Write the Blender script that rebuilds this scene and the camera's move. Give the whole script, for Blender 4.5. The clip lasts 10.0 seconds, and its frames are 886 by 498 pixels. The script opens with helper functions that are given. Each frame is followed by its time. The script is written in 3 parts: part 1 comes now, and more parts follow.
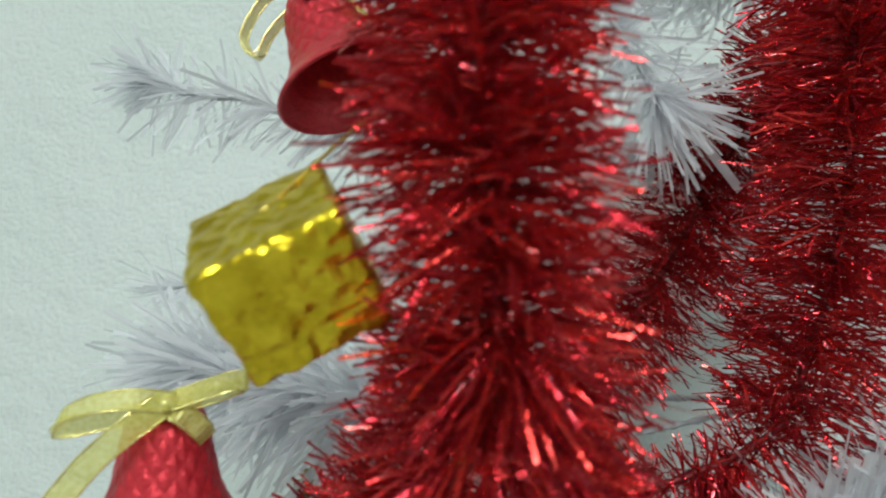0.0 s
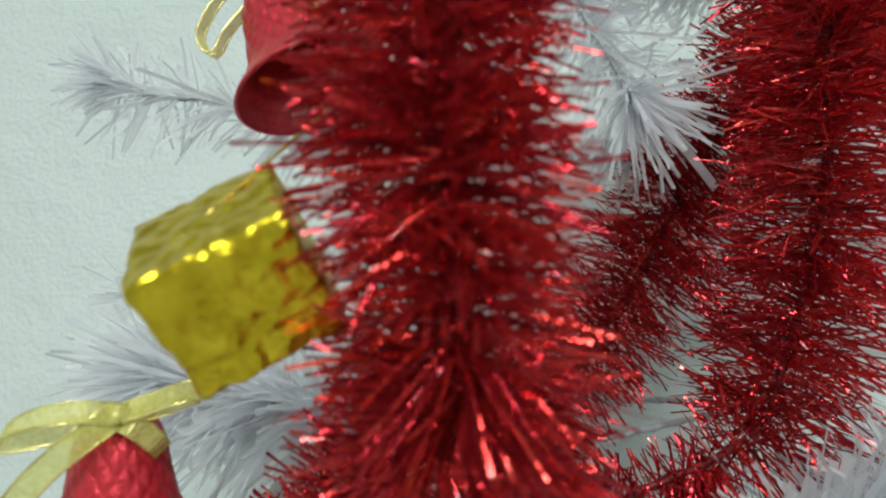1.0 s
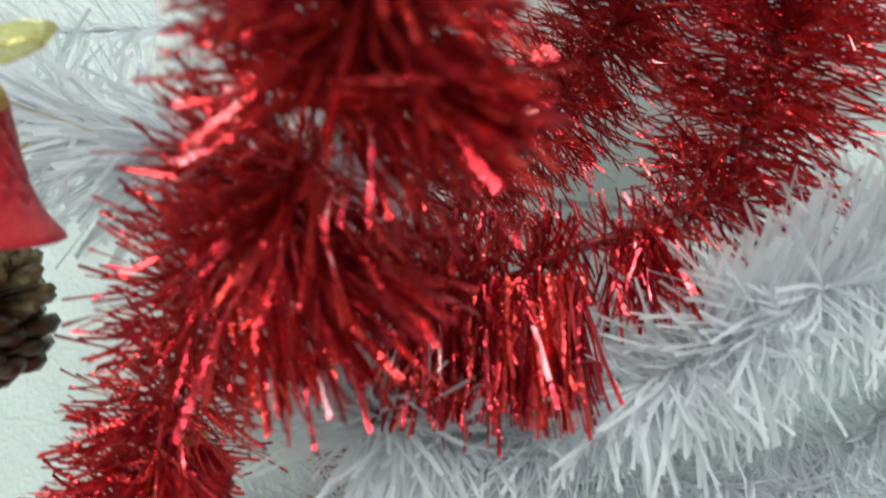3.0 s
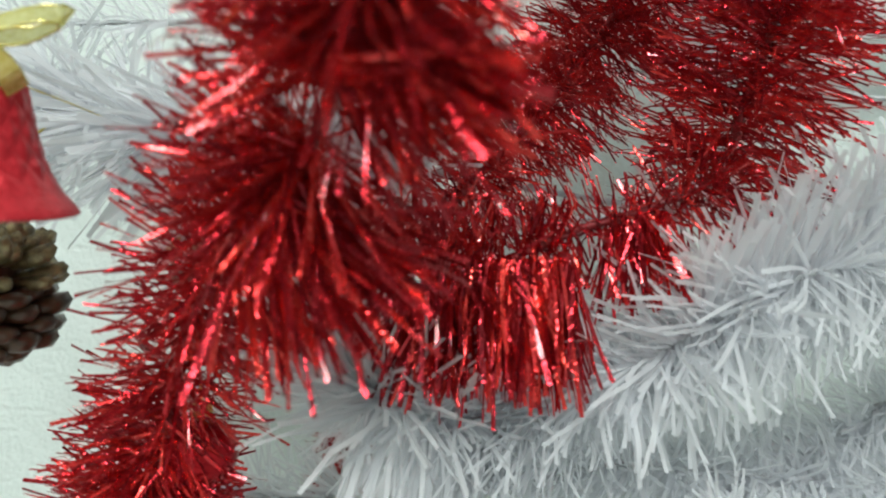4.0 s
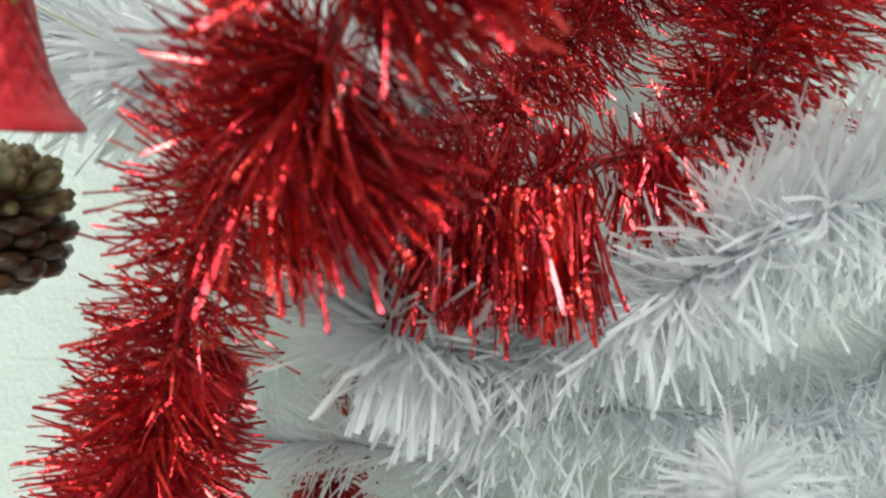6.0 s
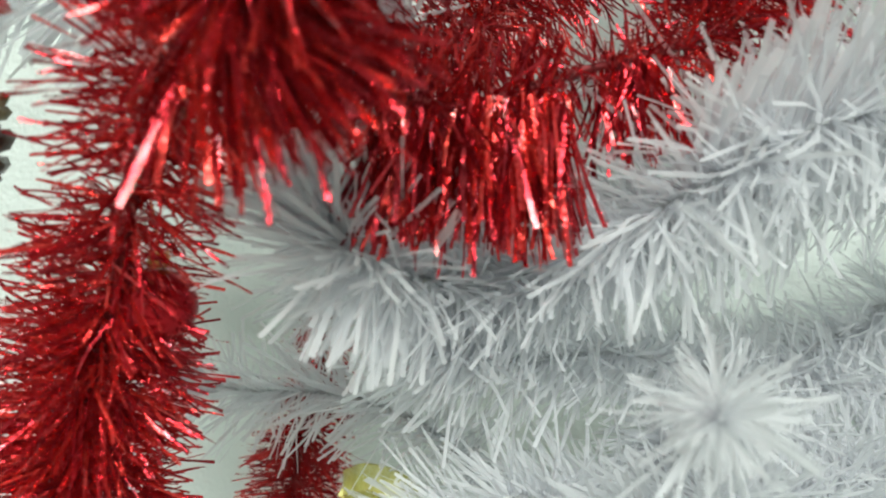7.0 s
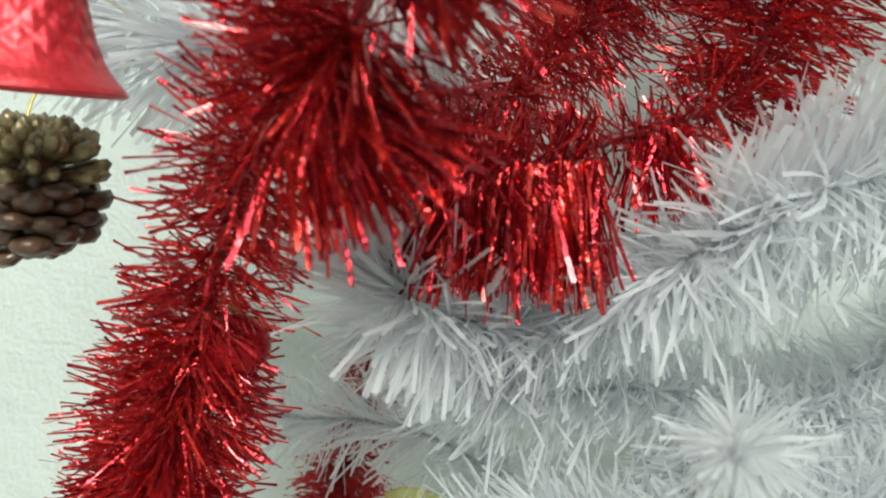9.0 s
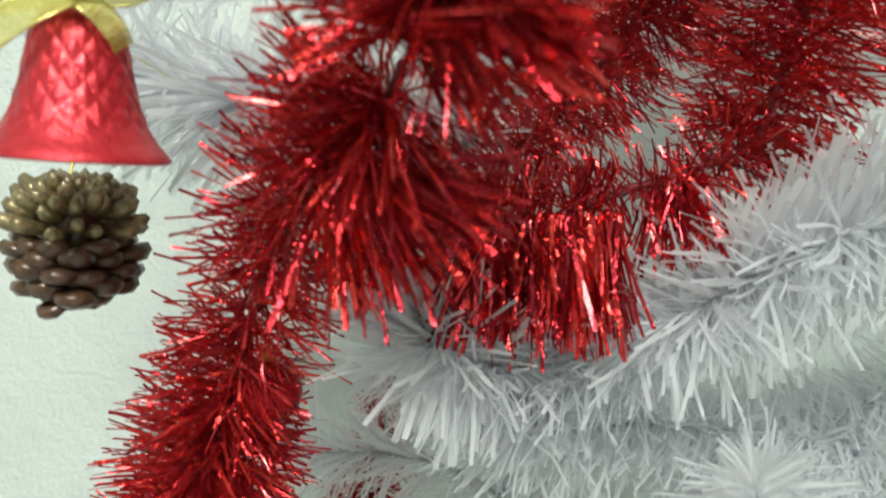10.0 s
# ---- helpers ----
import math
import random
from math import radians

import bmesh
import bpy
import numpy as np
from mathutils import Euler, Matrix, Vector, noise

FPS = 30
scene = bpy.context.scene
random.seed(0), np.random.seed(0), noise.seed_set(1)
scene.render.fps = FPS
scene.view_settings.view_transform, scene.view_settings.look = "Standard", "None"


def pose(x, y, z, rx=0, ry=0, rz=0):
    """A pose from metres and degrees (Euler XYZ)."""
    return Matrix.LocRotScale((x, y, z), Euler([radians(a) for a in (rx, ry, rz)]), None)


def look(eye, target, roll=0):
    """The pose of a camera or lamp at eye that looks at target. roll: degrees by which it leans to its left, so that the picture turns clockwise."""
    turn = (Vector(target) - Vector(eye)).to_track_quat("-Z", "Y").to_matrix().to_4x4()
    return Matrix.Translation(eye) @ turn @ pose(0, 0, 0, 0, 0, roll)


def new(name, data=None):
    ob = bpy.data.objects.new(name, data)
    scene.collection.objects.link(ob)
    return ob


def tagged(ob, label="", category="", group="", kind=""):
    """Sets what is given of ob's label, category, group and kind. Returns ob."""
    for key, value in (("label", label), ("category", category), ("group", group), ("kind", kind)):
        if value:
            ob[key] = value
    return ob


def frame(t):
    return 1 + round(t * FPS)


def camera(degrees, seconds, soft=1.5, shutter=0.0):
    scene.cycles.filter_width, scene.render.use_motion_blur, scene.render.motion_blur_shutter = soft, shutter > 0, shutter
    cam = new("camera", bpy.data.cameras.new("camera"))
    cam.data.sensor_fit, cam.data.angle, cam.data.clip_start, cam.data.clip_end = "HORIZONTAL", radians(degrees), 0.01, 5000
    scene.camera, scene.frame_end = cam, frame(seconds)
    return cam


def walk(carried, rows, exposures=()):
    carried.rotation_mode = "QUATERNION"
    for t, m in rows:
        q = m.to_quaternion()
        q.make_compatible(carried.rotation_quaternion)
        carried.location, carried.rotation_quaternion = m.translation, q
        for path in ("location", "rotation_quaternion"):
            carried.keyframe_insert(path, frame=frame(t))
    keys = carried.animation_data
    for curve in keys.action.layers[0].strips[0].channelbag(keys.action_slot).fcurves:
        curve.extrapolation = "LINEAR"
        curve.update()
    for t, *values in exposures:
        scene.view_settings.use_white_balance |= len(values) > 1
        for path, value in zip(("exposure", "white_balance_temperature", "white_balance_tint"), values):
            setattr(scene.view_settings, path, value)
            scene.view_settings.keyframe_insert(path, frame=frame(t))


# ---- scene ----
cam = camera(63.7, 10.0, soft=1.95, shutter=0.4)
# a phone's small aperture, focused on the branches behind the nearest garland
cam.data.dof.use_dof, cam.data.dof.focus_distance, cam.data.dof.aperture_fstop = True, 0.265, 9.8
# seconds, eye, target, roll
PATH = [
    (0, (0.026, 0.008, 1.416), (-0.094, 2.003, 1.334), -0.9),
    (0.5, (0.034, 0.015, 1.419), (-0.048, 2.012, 1.351), -1.2),
    (1, (0.034, 0.015, 1.416), (-0.064, 2.011, 1.336), -1.5),
    (1.5, (0.026, 0.027, 1.399), (-0.016, 2.023, 1.269), -0.4),
    (2, (0.026, 0.037, 1.374), (-0.037, 2.027, 1.191), 0.2),
    (2.5, (0.039, 0.047, 1.356), (0.033, 2.033, 1.115), 0.9),
    (3, (0.044, 0.044, 1.348), (0.054, 2.026, 1.082), 1.3),
    (3.2, (0.048, 0.042, 1.339), (0.025, 2.028, 1.108), 1.4),
    (4.5, (0.045, 0.033, 1.343), (0.039, 2.016, 1.081), 1.8),
    (5, (0.04, 0.031, 1.342), (0.023, 2.013, 1.073), 2.2),
    (5.2, (0.041, 0.031, 1.339), (0.024, 2.014, 1.076), 2.0),
    (6.3, (0.046, 0.042, 1.321), (0.036, 2.013, 0.979), 2.2),
    (6.5, (0.048, 0.045, 1.314), (0.047, 2.015, 0.97), 2.5),
    (7, (0.052, 0.049, 1.305), (0.067, 2.019, 0.958), 2.8),
    (7.5, (0.049, 0.046, 1.306), (0.052, 2.017, 0.968), 2.9),
    (8, (0.046, 0.039, 1.312), (0.031, 2.013, 0.991), 2.7),
    (8.5, (0.043, 0.029, 1.318), (0.004, 2.007, 1.024), 2.8),
    (9, (0.043, 0.025, 1.318), (0.001, 2.003, 1.023), 2.8),
    (9.5, (0.037, 0.023, 1.319), (-0.02, 2.0, 1.022), 2.8),
    (10, (0.037, 0.018, 1.331), (-0.029, 2.0, 1.067), 2.2),
]
walk(cam, [(t, look(eye, target, roll)) for t, eye, target, roll in PATH],
     exposures=[(0.0, -0.45, 6450, 10), (1.2, -0.43, 6450, 10), (2.2, -0.19, 6400, 10), (3.0, -0.08, 6450, 10), (5.0, -0.07, 6750, 10), (6.5, 0.10, 6800, 10), (7.5, 0.15, 6800, 10), (9.0, 0.04, 6900, 10), (10.0, -0.03, 6950, 10)])

# ---- light ----
world = bpy.data.worlds.new("room_air")
scene.world = world
world.use_nodes = True
world.node_tree.nodes["Background"].inputs[0].default_value = (0.8, 0.9, 0.85, 1)
world.node_tree.nodes["Background"].inputs[1].default_value = 0.02
LAMP_POWER = 66.5
lamp_data = bpy.data.lights.new("ceiling_panel_light", "AREA")
lamp_data.shape, lamp_data.size, lamp_data.size_y = "RECTANGLE", 1.0, 0.45
lamp_data.energy, lamp_data.color = LAMP_POWER, (0.93, 1.0, 0.98)
lamp = new("ceiling_panel_light", lamp_data)
lamp.matrix_world = pose(0.10, -1.15, 2.53)


# ---- materials ----
def material(name):
    mat = bpy.data.materials.new(name)
    mat.use_nodes = True
    nt = mat.node_tree
    bsdf = nt.nodes["Principled BSDF"]
    return mat, nt, bsdf


def add(nt, kind, **values):
    n = nt.nodes.new(kind)
    for key, value in values.items():
        n.inputs[key.replace("_", " ")].default_value = value
    return n


def ramp(nt, fac, stops):
    n = nt.nodes.new("ShaderNodeValToRGB")
    els = n.color_ramp.elements
    while len(els) < len(stops):
        els.new(0.5)
    for el, (at, col) in zip(els, stops):
        el.position, el.color = at, (*col, 1)
    nt.links.new(fac, n.inputs[0])
    return n.outputs[0]


def noise_out(nt, scale, detail=3.0, rough=0.5, coords="Object"):
    tc = nt.nodes.new("ShaderNodeTexCoord")
    n = add(nt, "ShaderNodeTexNoise", Scale=scale, Detail=detail, Roughness=rough)
    nt.links.new(tc.outputs[coords], n.inputs["Vector"])
    return n.outputs[0]


def bump(nt, bsdf, height, strength, distance):
    b = add(nt, "ShaderNodeBump", Strength=strength, Distance=distance)
    nt.links.new(height, b.inputs["Height"])
    nt.links.new(b.outputs[0], bsdf.inputs["Normal"])


def painted_wall():
    mat, nt, b = material("painted_wall")
    col = ramp(nt, noise_out(nt, 6.0, 4.0), [(0.3, (0.62, 0.68, 0.655)), (0.7, (0.67, 0.72, 0.695))])
    nt.links.new(col, b.inputs["Base Color"])
    b.inputs["Roughness"].default_value = 0.55
    fine, coarse = noise_out(nt, 330.0, 2.0, 0.6), noise_out(nt, 45.0, 2.0)
    mix = nt.nodes.new("ShaderNodeMath")
    mix.operation = "MULTIPLY_ADD"
    mix.inputs[1].default_value = 0.6
    nt.links.new(fine, mix.inputs[0])
    nt.links.new(coarse, mix.inputs[2])
    bump(nt, b, mix.outputs[0], 1.0, 0.0034)
    return mat


def foil(name, dark, mid, light, rough, metal):
    """Thin shiny film: its shade varies from strip to strip."""
    mat, nt, b = material(name)
    geo = nt.nodes.new("ShaderNodeNewGeometry")
    col = ramp(nt, geo.outputs["Random Per Island"], [(0.0, dark), (0.55, mid), (1.0, light)])
    nt.links.new(col, b.inputs["Base Color"])
    r = nt.nodes.new("ShaderNodeMapRange")
    r.inputs["To Min"].default_value, r.inputs["To Max"].default_value = rough
    nt.links.new(noise_out(nt, 400.0, 1.0), r.inputs["Value"])
    nt.links.new(r.outputs[0], b.inputs["Roughness"])
    b.inputs["Metallic"].default_value = metal
    b.inputs["Coat Weight"].default_value, b.inputs["Coat Roughness"].default_value = 0.34, 0.04
    bump(nt, b, noise_out(nt, 620.0, 2.0), 0.8, 0.0007)
    tr = nt.nodes.new("ShaderNodeBsdfTranslucent")
    nt.links.new(col, tr.inputs["Color"])
    mix = nt.nodes.new("ShaderNodeMixShader")
    mix.inputs[0].default_value = 0.11
    nt.links.new(b.outputs[0], mix.inputs[1])
    nt.links.new(tr.outputs[0], mix.inputs[2])
    nt.links.new(mix.outputs[0], nt.nodes["Material Output"].inputs["Surface"])
    return mat


def needle_film():
    mat, nt, b = material("white_needle_film")
    geo = nt.nodes.new("ShaderNodeNewGeometry")
    col = ramp(nt, geo.outputs["Random Per Island"], [(0.0, (0.76, 0.77, 0.80)), (1.0, (0.86, 0.865, 0.885))])
    nt.links.new(col, b.inputs["Base Color"])
    b.inputs["Roughness"].default_value = 0.42
    b.inputs["Specular IOR Level"].default_value = 0.4
    tr = nt.nodes.new("ShaderNodeBsdfTranslucent")
    nt.links.new(col, tr.inputs["Color"])
    mix = nt.nodes.new("ShaderNodeMixShader")
    mix.inputs[0].default_value = 0.56
    nt.links.new(b.outputs[0], mix.inputs[1])
    nt.links.new(tr.outputs[0], mix.inputs[2])
    clear = add(nt, "ShaderNodeBsdfTransparent", Color=(0.94, 0.95, 0.96, 1))
    film = nt.nodes.new("ShaderNodeMixShader")
    film.inputs[0].default_value = 0.27
    nt.links.new(mix.outputs[0], film.inputs[1])
    nt.links.new(clear.outputs[0], film.inputs[2])
    nt.links.new(film.outputs[0], nt.nodes["Material Output"].inputs["Surface"])
    return mat


def plain(name, a, c, scale, rough, metal=0.0, relief=0.0, coat=0.0):
    mat, nt, b = material(name)
    n = noise_out(nt, scale, 4.0, 0.6)
    nt.links.new(ramp(nt, n, [(0.3, a), (0.7, c)]), b.inputs["Base Color"])
    b.inputs["Roughness"].default_value, b.inputs["Metallic"].default_value = rough, metal
    b.inputs["Coat Weight"].default_value = coat
    if relief:
        bump(nt, b, noise_out(nt, scale * 2.3, 3.0), 0.5, relief)
    return mat


def sheer_ribbon():
    mat, nt, b = material("sheer_gold_ribbon")
    n = noise_out(nt, 900.0, 1.0)
    nt.links.new(ramp(nt, n, [(0.35, (0.68, 0.64, 0.16)), (0.7, (0.88, 0.84, 0.36))]), b.inputs["Base Color"])
    b.inputs["Roughness"].default_value = 0.35
    b.inputs["Metallic"].default_value = 0.25
    tr = add(nt, "ShaderNodeBsdfTransparent", Color=(0.95, 0.95, 0.80, 1))
    mix = nt.nodes.new("ShaderNodeMixShader")
    mix.inputs[0].default_value = 0.6
    nt.links.new(b.outputs[0], mix.inputs[1])
    nt.links.new(tr.outputs[0], mix.inputs[2])
    nt.links.new(mix.outputs[0], nt.nodes["Material Output"].inputs["Surface"])
    return mat


def lamp_panel():
    mat, nt, b = material("lit_diffuser")
    b.inputs["Emission Color"].default_value = (0.93, 1.0, 0.95, 1)
    b.inputs["Emission Strength"].default_value = 6.0
    return mat


def crumpled_foil():
    mat, nt, b = material("crumpled_gold_foil")
    tc = nt.nodes.new("ShaderNodeTexCoord")
    warp = add(nt, "ShaderNodeTexNoise", Scale=70.0, Detail=2.0)
    nt.links.new(tc.outputs["Object"], warp.inputs["Vector"])
    shift = nt.nodes.new("ShaderNodeVectorMath")
    shift.operation = "MULTIPLY_ADD"
    shift.inputs[1].default_value = (0.006, 0.006, 0.006)
    nt.links.new(warp.outputs["Color"], shift.inputs[0])
    nt.links.new(tc.outputs["Object"], shift.inputs[2])
    cells = add(nt, "ShaderNodeTexVoronoi", Scale=230.0)
    cells.feature = "F1"
    nt.links.new(shift.outputs[0], cells.inputs["Vector"])
    nt.links.new(ramp(nt, noise_out(nt, 120.0, 4.0, 0.6), [(0.3, (0.50, 0.35, 0.012)), (0.7, (0.74, 0.57, 0.035))]), b.inputs["Base Color"])
    b.inputs["Roughness"].default_value, b.inputs["Metallic"].default_value = 0.30, 0.95
    bump(nt, b, cells.outputs["Distance"], 0.46, 0.0022)
    return mat


M_WALL = painted_wall()
M_RED = foil("red_tinsel_foil", (0.27, 0.013, 0.023), (0.55, 0.025, 0.037), (0.90, 0.078, 0.062), (0.04, 0.24), 0.85)
M_NEEDLE = needle_film()
M_WIRE = plain("twisted_grey_wire", (0.34, 0.35, 0.36), (0.52, 0.53, 0.54), 300, 0.6, 0.2)
M_REDWIRE = plain("dark_red_core", (0.10, 0.005, 0.008), (0.18, 0.01, 0.012), 300, 0.5, 0.4)
M_GOLDFOIL = crumpled_foil()
M_BELL = plain("red_metallic_bell_paint", (0.46, 0.018, 0.028), (0.64, 0.036, 0.052), 420, 0.38, 0.5, 0.0006, 0.12)
M_BAUBLE = plain("deep_red_glass", (0.30, 0.006, 0.012), (0.40, 0.010, 0.016), 90, 0.12, 0.8)
M_RIBBON = sheer_ribbon()
M_GLITTER = plain("gold_glitter_edge", (0.55, 0.45, 0.06), (0.95, 0.88, 0.45), 1500, 0.25, 0.8)
M_THREAD = plain("gold_thread", (0.55, 0.42, 0.08), (0.75, 0.60, 0.18), 800, 0.35, 0.8)
M_CONE = plain("brown_cone_scale", (0.050, 0.024, 0.014), (0.135, 0.068, 0.036), 260, 0.32, 0.10, 0.0006, 0.4)
M_GILT = plain("gilded_cone_scale", (0.12, 0.088, 0.050), (0.42, 0.34, 0.17), 420, 0.33, 0.5, 0.0006, 0.4)
# unseen floor: its grey is set by how much light it returns
M_FLOOR = plain("unseen_pale_floor", (0.40, 0.40, 0.385), (0.47, 0.47, 0.45), 5, 0.4)
M_CEIL = plain("white_ceiling_paint", (0.74, 0.75, 0.74), (0.80, 0.81, 0.80), 8, 0.8)
M_LAMP = lamp_panel()
M_CASE = plain("white_lamp_housing", (0.75, 0.76, 0.75), (0.80, 0.80, 0.80), 12, 0.4)


# ---- mesh helpers ----
def part(name, data, mat, parent=None, label="", smooth=True):
    """Links a bmesh or a mesh as one object under a thing or a part."""
    if isinstance(data, bmesh.types.BMesh):
        me = bpy.data.meshes.new(name)
        data.to_mesh(me)
        data.free()
    else:
        me = data
    me.materials.clear()
    me.materials.append(mat)
    me.polygons.foreach_set("use_smooth", [smooth] * len(me.polygons))
    ob = new(name, me)
    if parent is not None:
        ob.parent = parent
    return tagged(ob, label)


def mesh_of(name, verts, faces):
    me = bpy.data.meshes.new(name)
    me.from_pydata([tuple(v) for v in verts], [], [tuple(f) for f in faces])
    me.update()
    return me


def box_bm(x0, x1, y0, y1, z0, z1, bevel=0.0):
    bm = bmesh.new()
    bmesh.ops.create_cube(bm, size=1)
    for v in bm.verts:
        v.co = Vector(((x0 + x1) / 2 + v.co.x * (x1 - x0), (y0 + y1) / 2 + v.co.y * (y1 - y0), (z0 + z1) / 2 + v.co.z * (z1 - z0)))
    if bevel:
        bmesh.ops.bevel(bm, geom=bm.edges[:], offset=bevel, segments=2, affect="EDGES")
    return bm


def smooth_line(points, step):
    """A smooth curve through the points, in even steps."""
    p = np.array(points, float)
    p = np.vstack([2 * p[0] - p[1], p, 2 * p[-1] - p[-2]])
    out = []
    for i in range(1, len(p) - 2):
        for u in np.linspace(0, 1, 24, endpoint=False):
            a, b, c, d = p[i - 1], p[i], p[i + 1], p[i + 2]
            out.append(0.5 * (2 * b + (c - a) * u + (2 * a - 5 * b + 4 * c - d) * u * u + (3 * b - a - 3 * c + d) * u ** 3))
    out.append(p[-2])
    out = np.array(out)
    s = np.concatenate([[0], np.cumsum(np.linalg.norm(np.diff(out, axis=0), axis=1))])
    n = max(2, int(s[-1] / step) + 1)
    even = np.linspace(0, s[-1], n)
    return np.stack([np.interp(even, s, out[:, k]) for k in range(3)], axis=1), s[-1]


def unit(a):
    return a / np.maximum(np.linalg.norm(a, axis=-1, keepdims=True), 1e-9)


def frames_along(line):
    """Unit tangents and two steady cross directions along a line."""
    tan = unit(np.gradient(line, axis=0))
    side = np.zeros_like(tan)
    ref = np.array([0.3, 1.0, 0.2])
    for i, t in enumerate(tan):
        ref = ref - t * ref.dot(t)
        ref = ref / max(np.linalg.norm(ref), 1e-9)
        side[i] = ref
    return tan, side, np.cross(tan, side)


def tube(name, points, radius, sides=8, step=0.004, twist=0.0, taper=1.0):
    line, _ = smooth_line(points, step)
    tan, a, b = frames_along(line)
    verts, faces = [], []
    for i in range(len(line)):
        r = radius * (1 + (taper - 1) * i / (len(line) - 1))
        for k in range(sides):
            w = 2 * math.pi * k / sides + twist * i
            lobe = 1 + (0.22 * math.cos(2 * (2 * math.pi * k / sides)) if twist else 0)
            verts.append(line[i] + r * lobe * (math.cos(w) * a[i] + math.sin(w) * b[i]))
    for i in range(len(line) - 1):
        for k in range(sides):
            k2 = (k + 1) % sides
            faces.append((i * sides + k, i * sides + k2, (i + 1) * sides + k2, (i + 1) * sides + k))
    faces.append(tuple(range(sides))[::-1])
    faces.append(tuple(range((len(line) - 1) * sides, len(line) * sides)))
    return mesh_of(name, verts, faces)


def strips(name, base, way, length, width, bend, roll, rng, cuts=4, taper=0.75, twist=0.5, facing=None):
    """Many narrow film strips: each starts at base, runs along way, bends, and is turned about its own axis by roll."""
    n = len(base)
    ref = unit(np.cross(way, unit(rng.normal(size=(n, 3)))))
    other = np.cross(way, ref)
    wide = np.cos(roll)[:, None] * ref + np.sin(roll)[:, None] * other
    if facing is not None:
        told = np.linalg.norm(facing, axis=1) > 0
        wide[told] = unit(np.cross(way[told], facing[told]))
    turn = rng.normal(0, twist, n)
    verts = np.zeros((n, cuts, 2, 3))
    for k in range(cuts):
        u = k / (cuts - 1)
        mid = base + way * (length * u)[:, None] + bend * (length * u * u)[:, None]
        w = np.cos(turn * u)[:, None] * wide + np.sin(turn * u)[:, None] * np.cross(way, wide)
        half = 0.5 * width * (1 - (1 - taper) * u)
        verts[:, k, 0] = mid - w * half[:, None]
        verts[:, k, 1] = mid + w * half[:, None]
    idx = np.arange(n * cuts * 2).reshape(n, cuts, 2)
    faces = np.stack([idx[:, :-1, 0], idx[:, :-1, 1], idx[:, 1:, 1], idx[:, 1:, 0]], axis=-1).reshape(-1, 4)
    return mesh_of(name, verts.reshape(-1, 3).tolist(), faces.tolist())


# ---- the room ----
def room():
    # only wall_north is in view; the other five are added to bounce light
    for name, b, mat, words in (
            ("wall_north", (-1.7, 1.9, 0.50, 0.62, 0, 2.6), M_WALL, "pale white wall with a fine roller texture"),
            ("wall_south", (-1.7, 1.9, -3.72, -3.60, 0, 2.6), M_WALL, "unseen pale wall added to bounce light"),
            ("wall_west", (-1.82, -1.7, -3.6, 0.50, 0, 2.6), M_WALL, "unseen pale wall added to bounce light"),
            ("wall_east", (1.9, 2.02, -3.6, 0.50, 0, 2.6), M_WALL, "unseen pale wall added to bounce light"),
            ("floor", (-1.7, 1.9, -3.6, 0.50, -0.1, 0), M_FLOOR, "unseen pale floor added to bounce light"),
            ("ceiling", (-1.7, 1.9, -3.6, 0.50, 2.6, 2.7), M_CEIL, "unseen white ceiling added to bounce light")):
        tagged(part(name, box_bm(*b), mat, None, words, smooth=False), kind="structure", category=name.split("_")[0])
    lampbody = tagged(new("ceiling_light"), "white ceiling light panel with a lit diffuser", "lamp")
    lampbody.location = (0.10, -1.15, 2.6)
    part("housing", box_bm(-0.52, 0.52, -0.245, 0.245, -0.045, 0, 0.006), M_CASE, lampbody, smooth=False)
    part("diffuser", box_bm(-0.50, 0.50, -0.225, 0.225, -0.058, -0.046, 0.004), M_LAMP, lampbody, "glowing diffuser", smooth=False)


room()

# ---- the white tree ----
TRUNK = (0.44, 0.37)


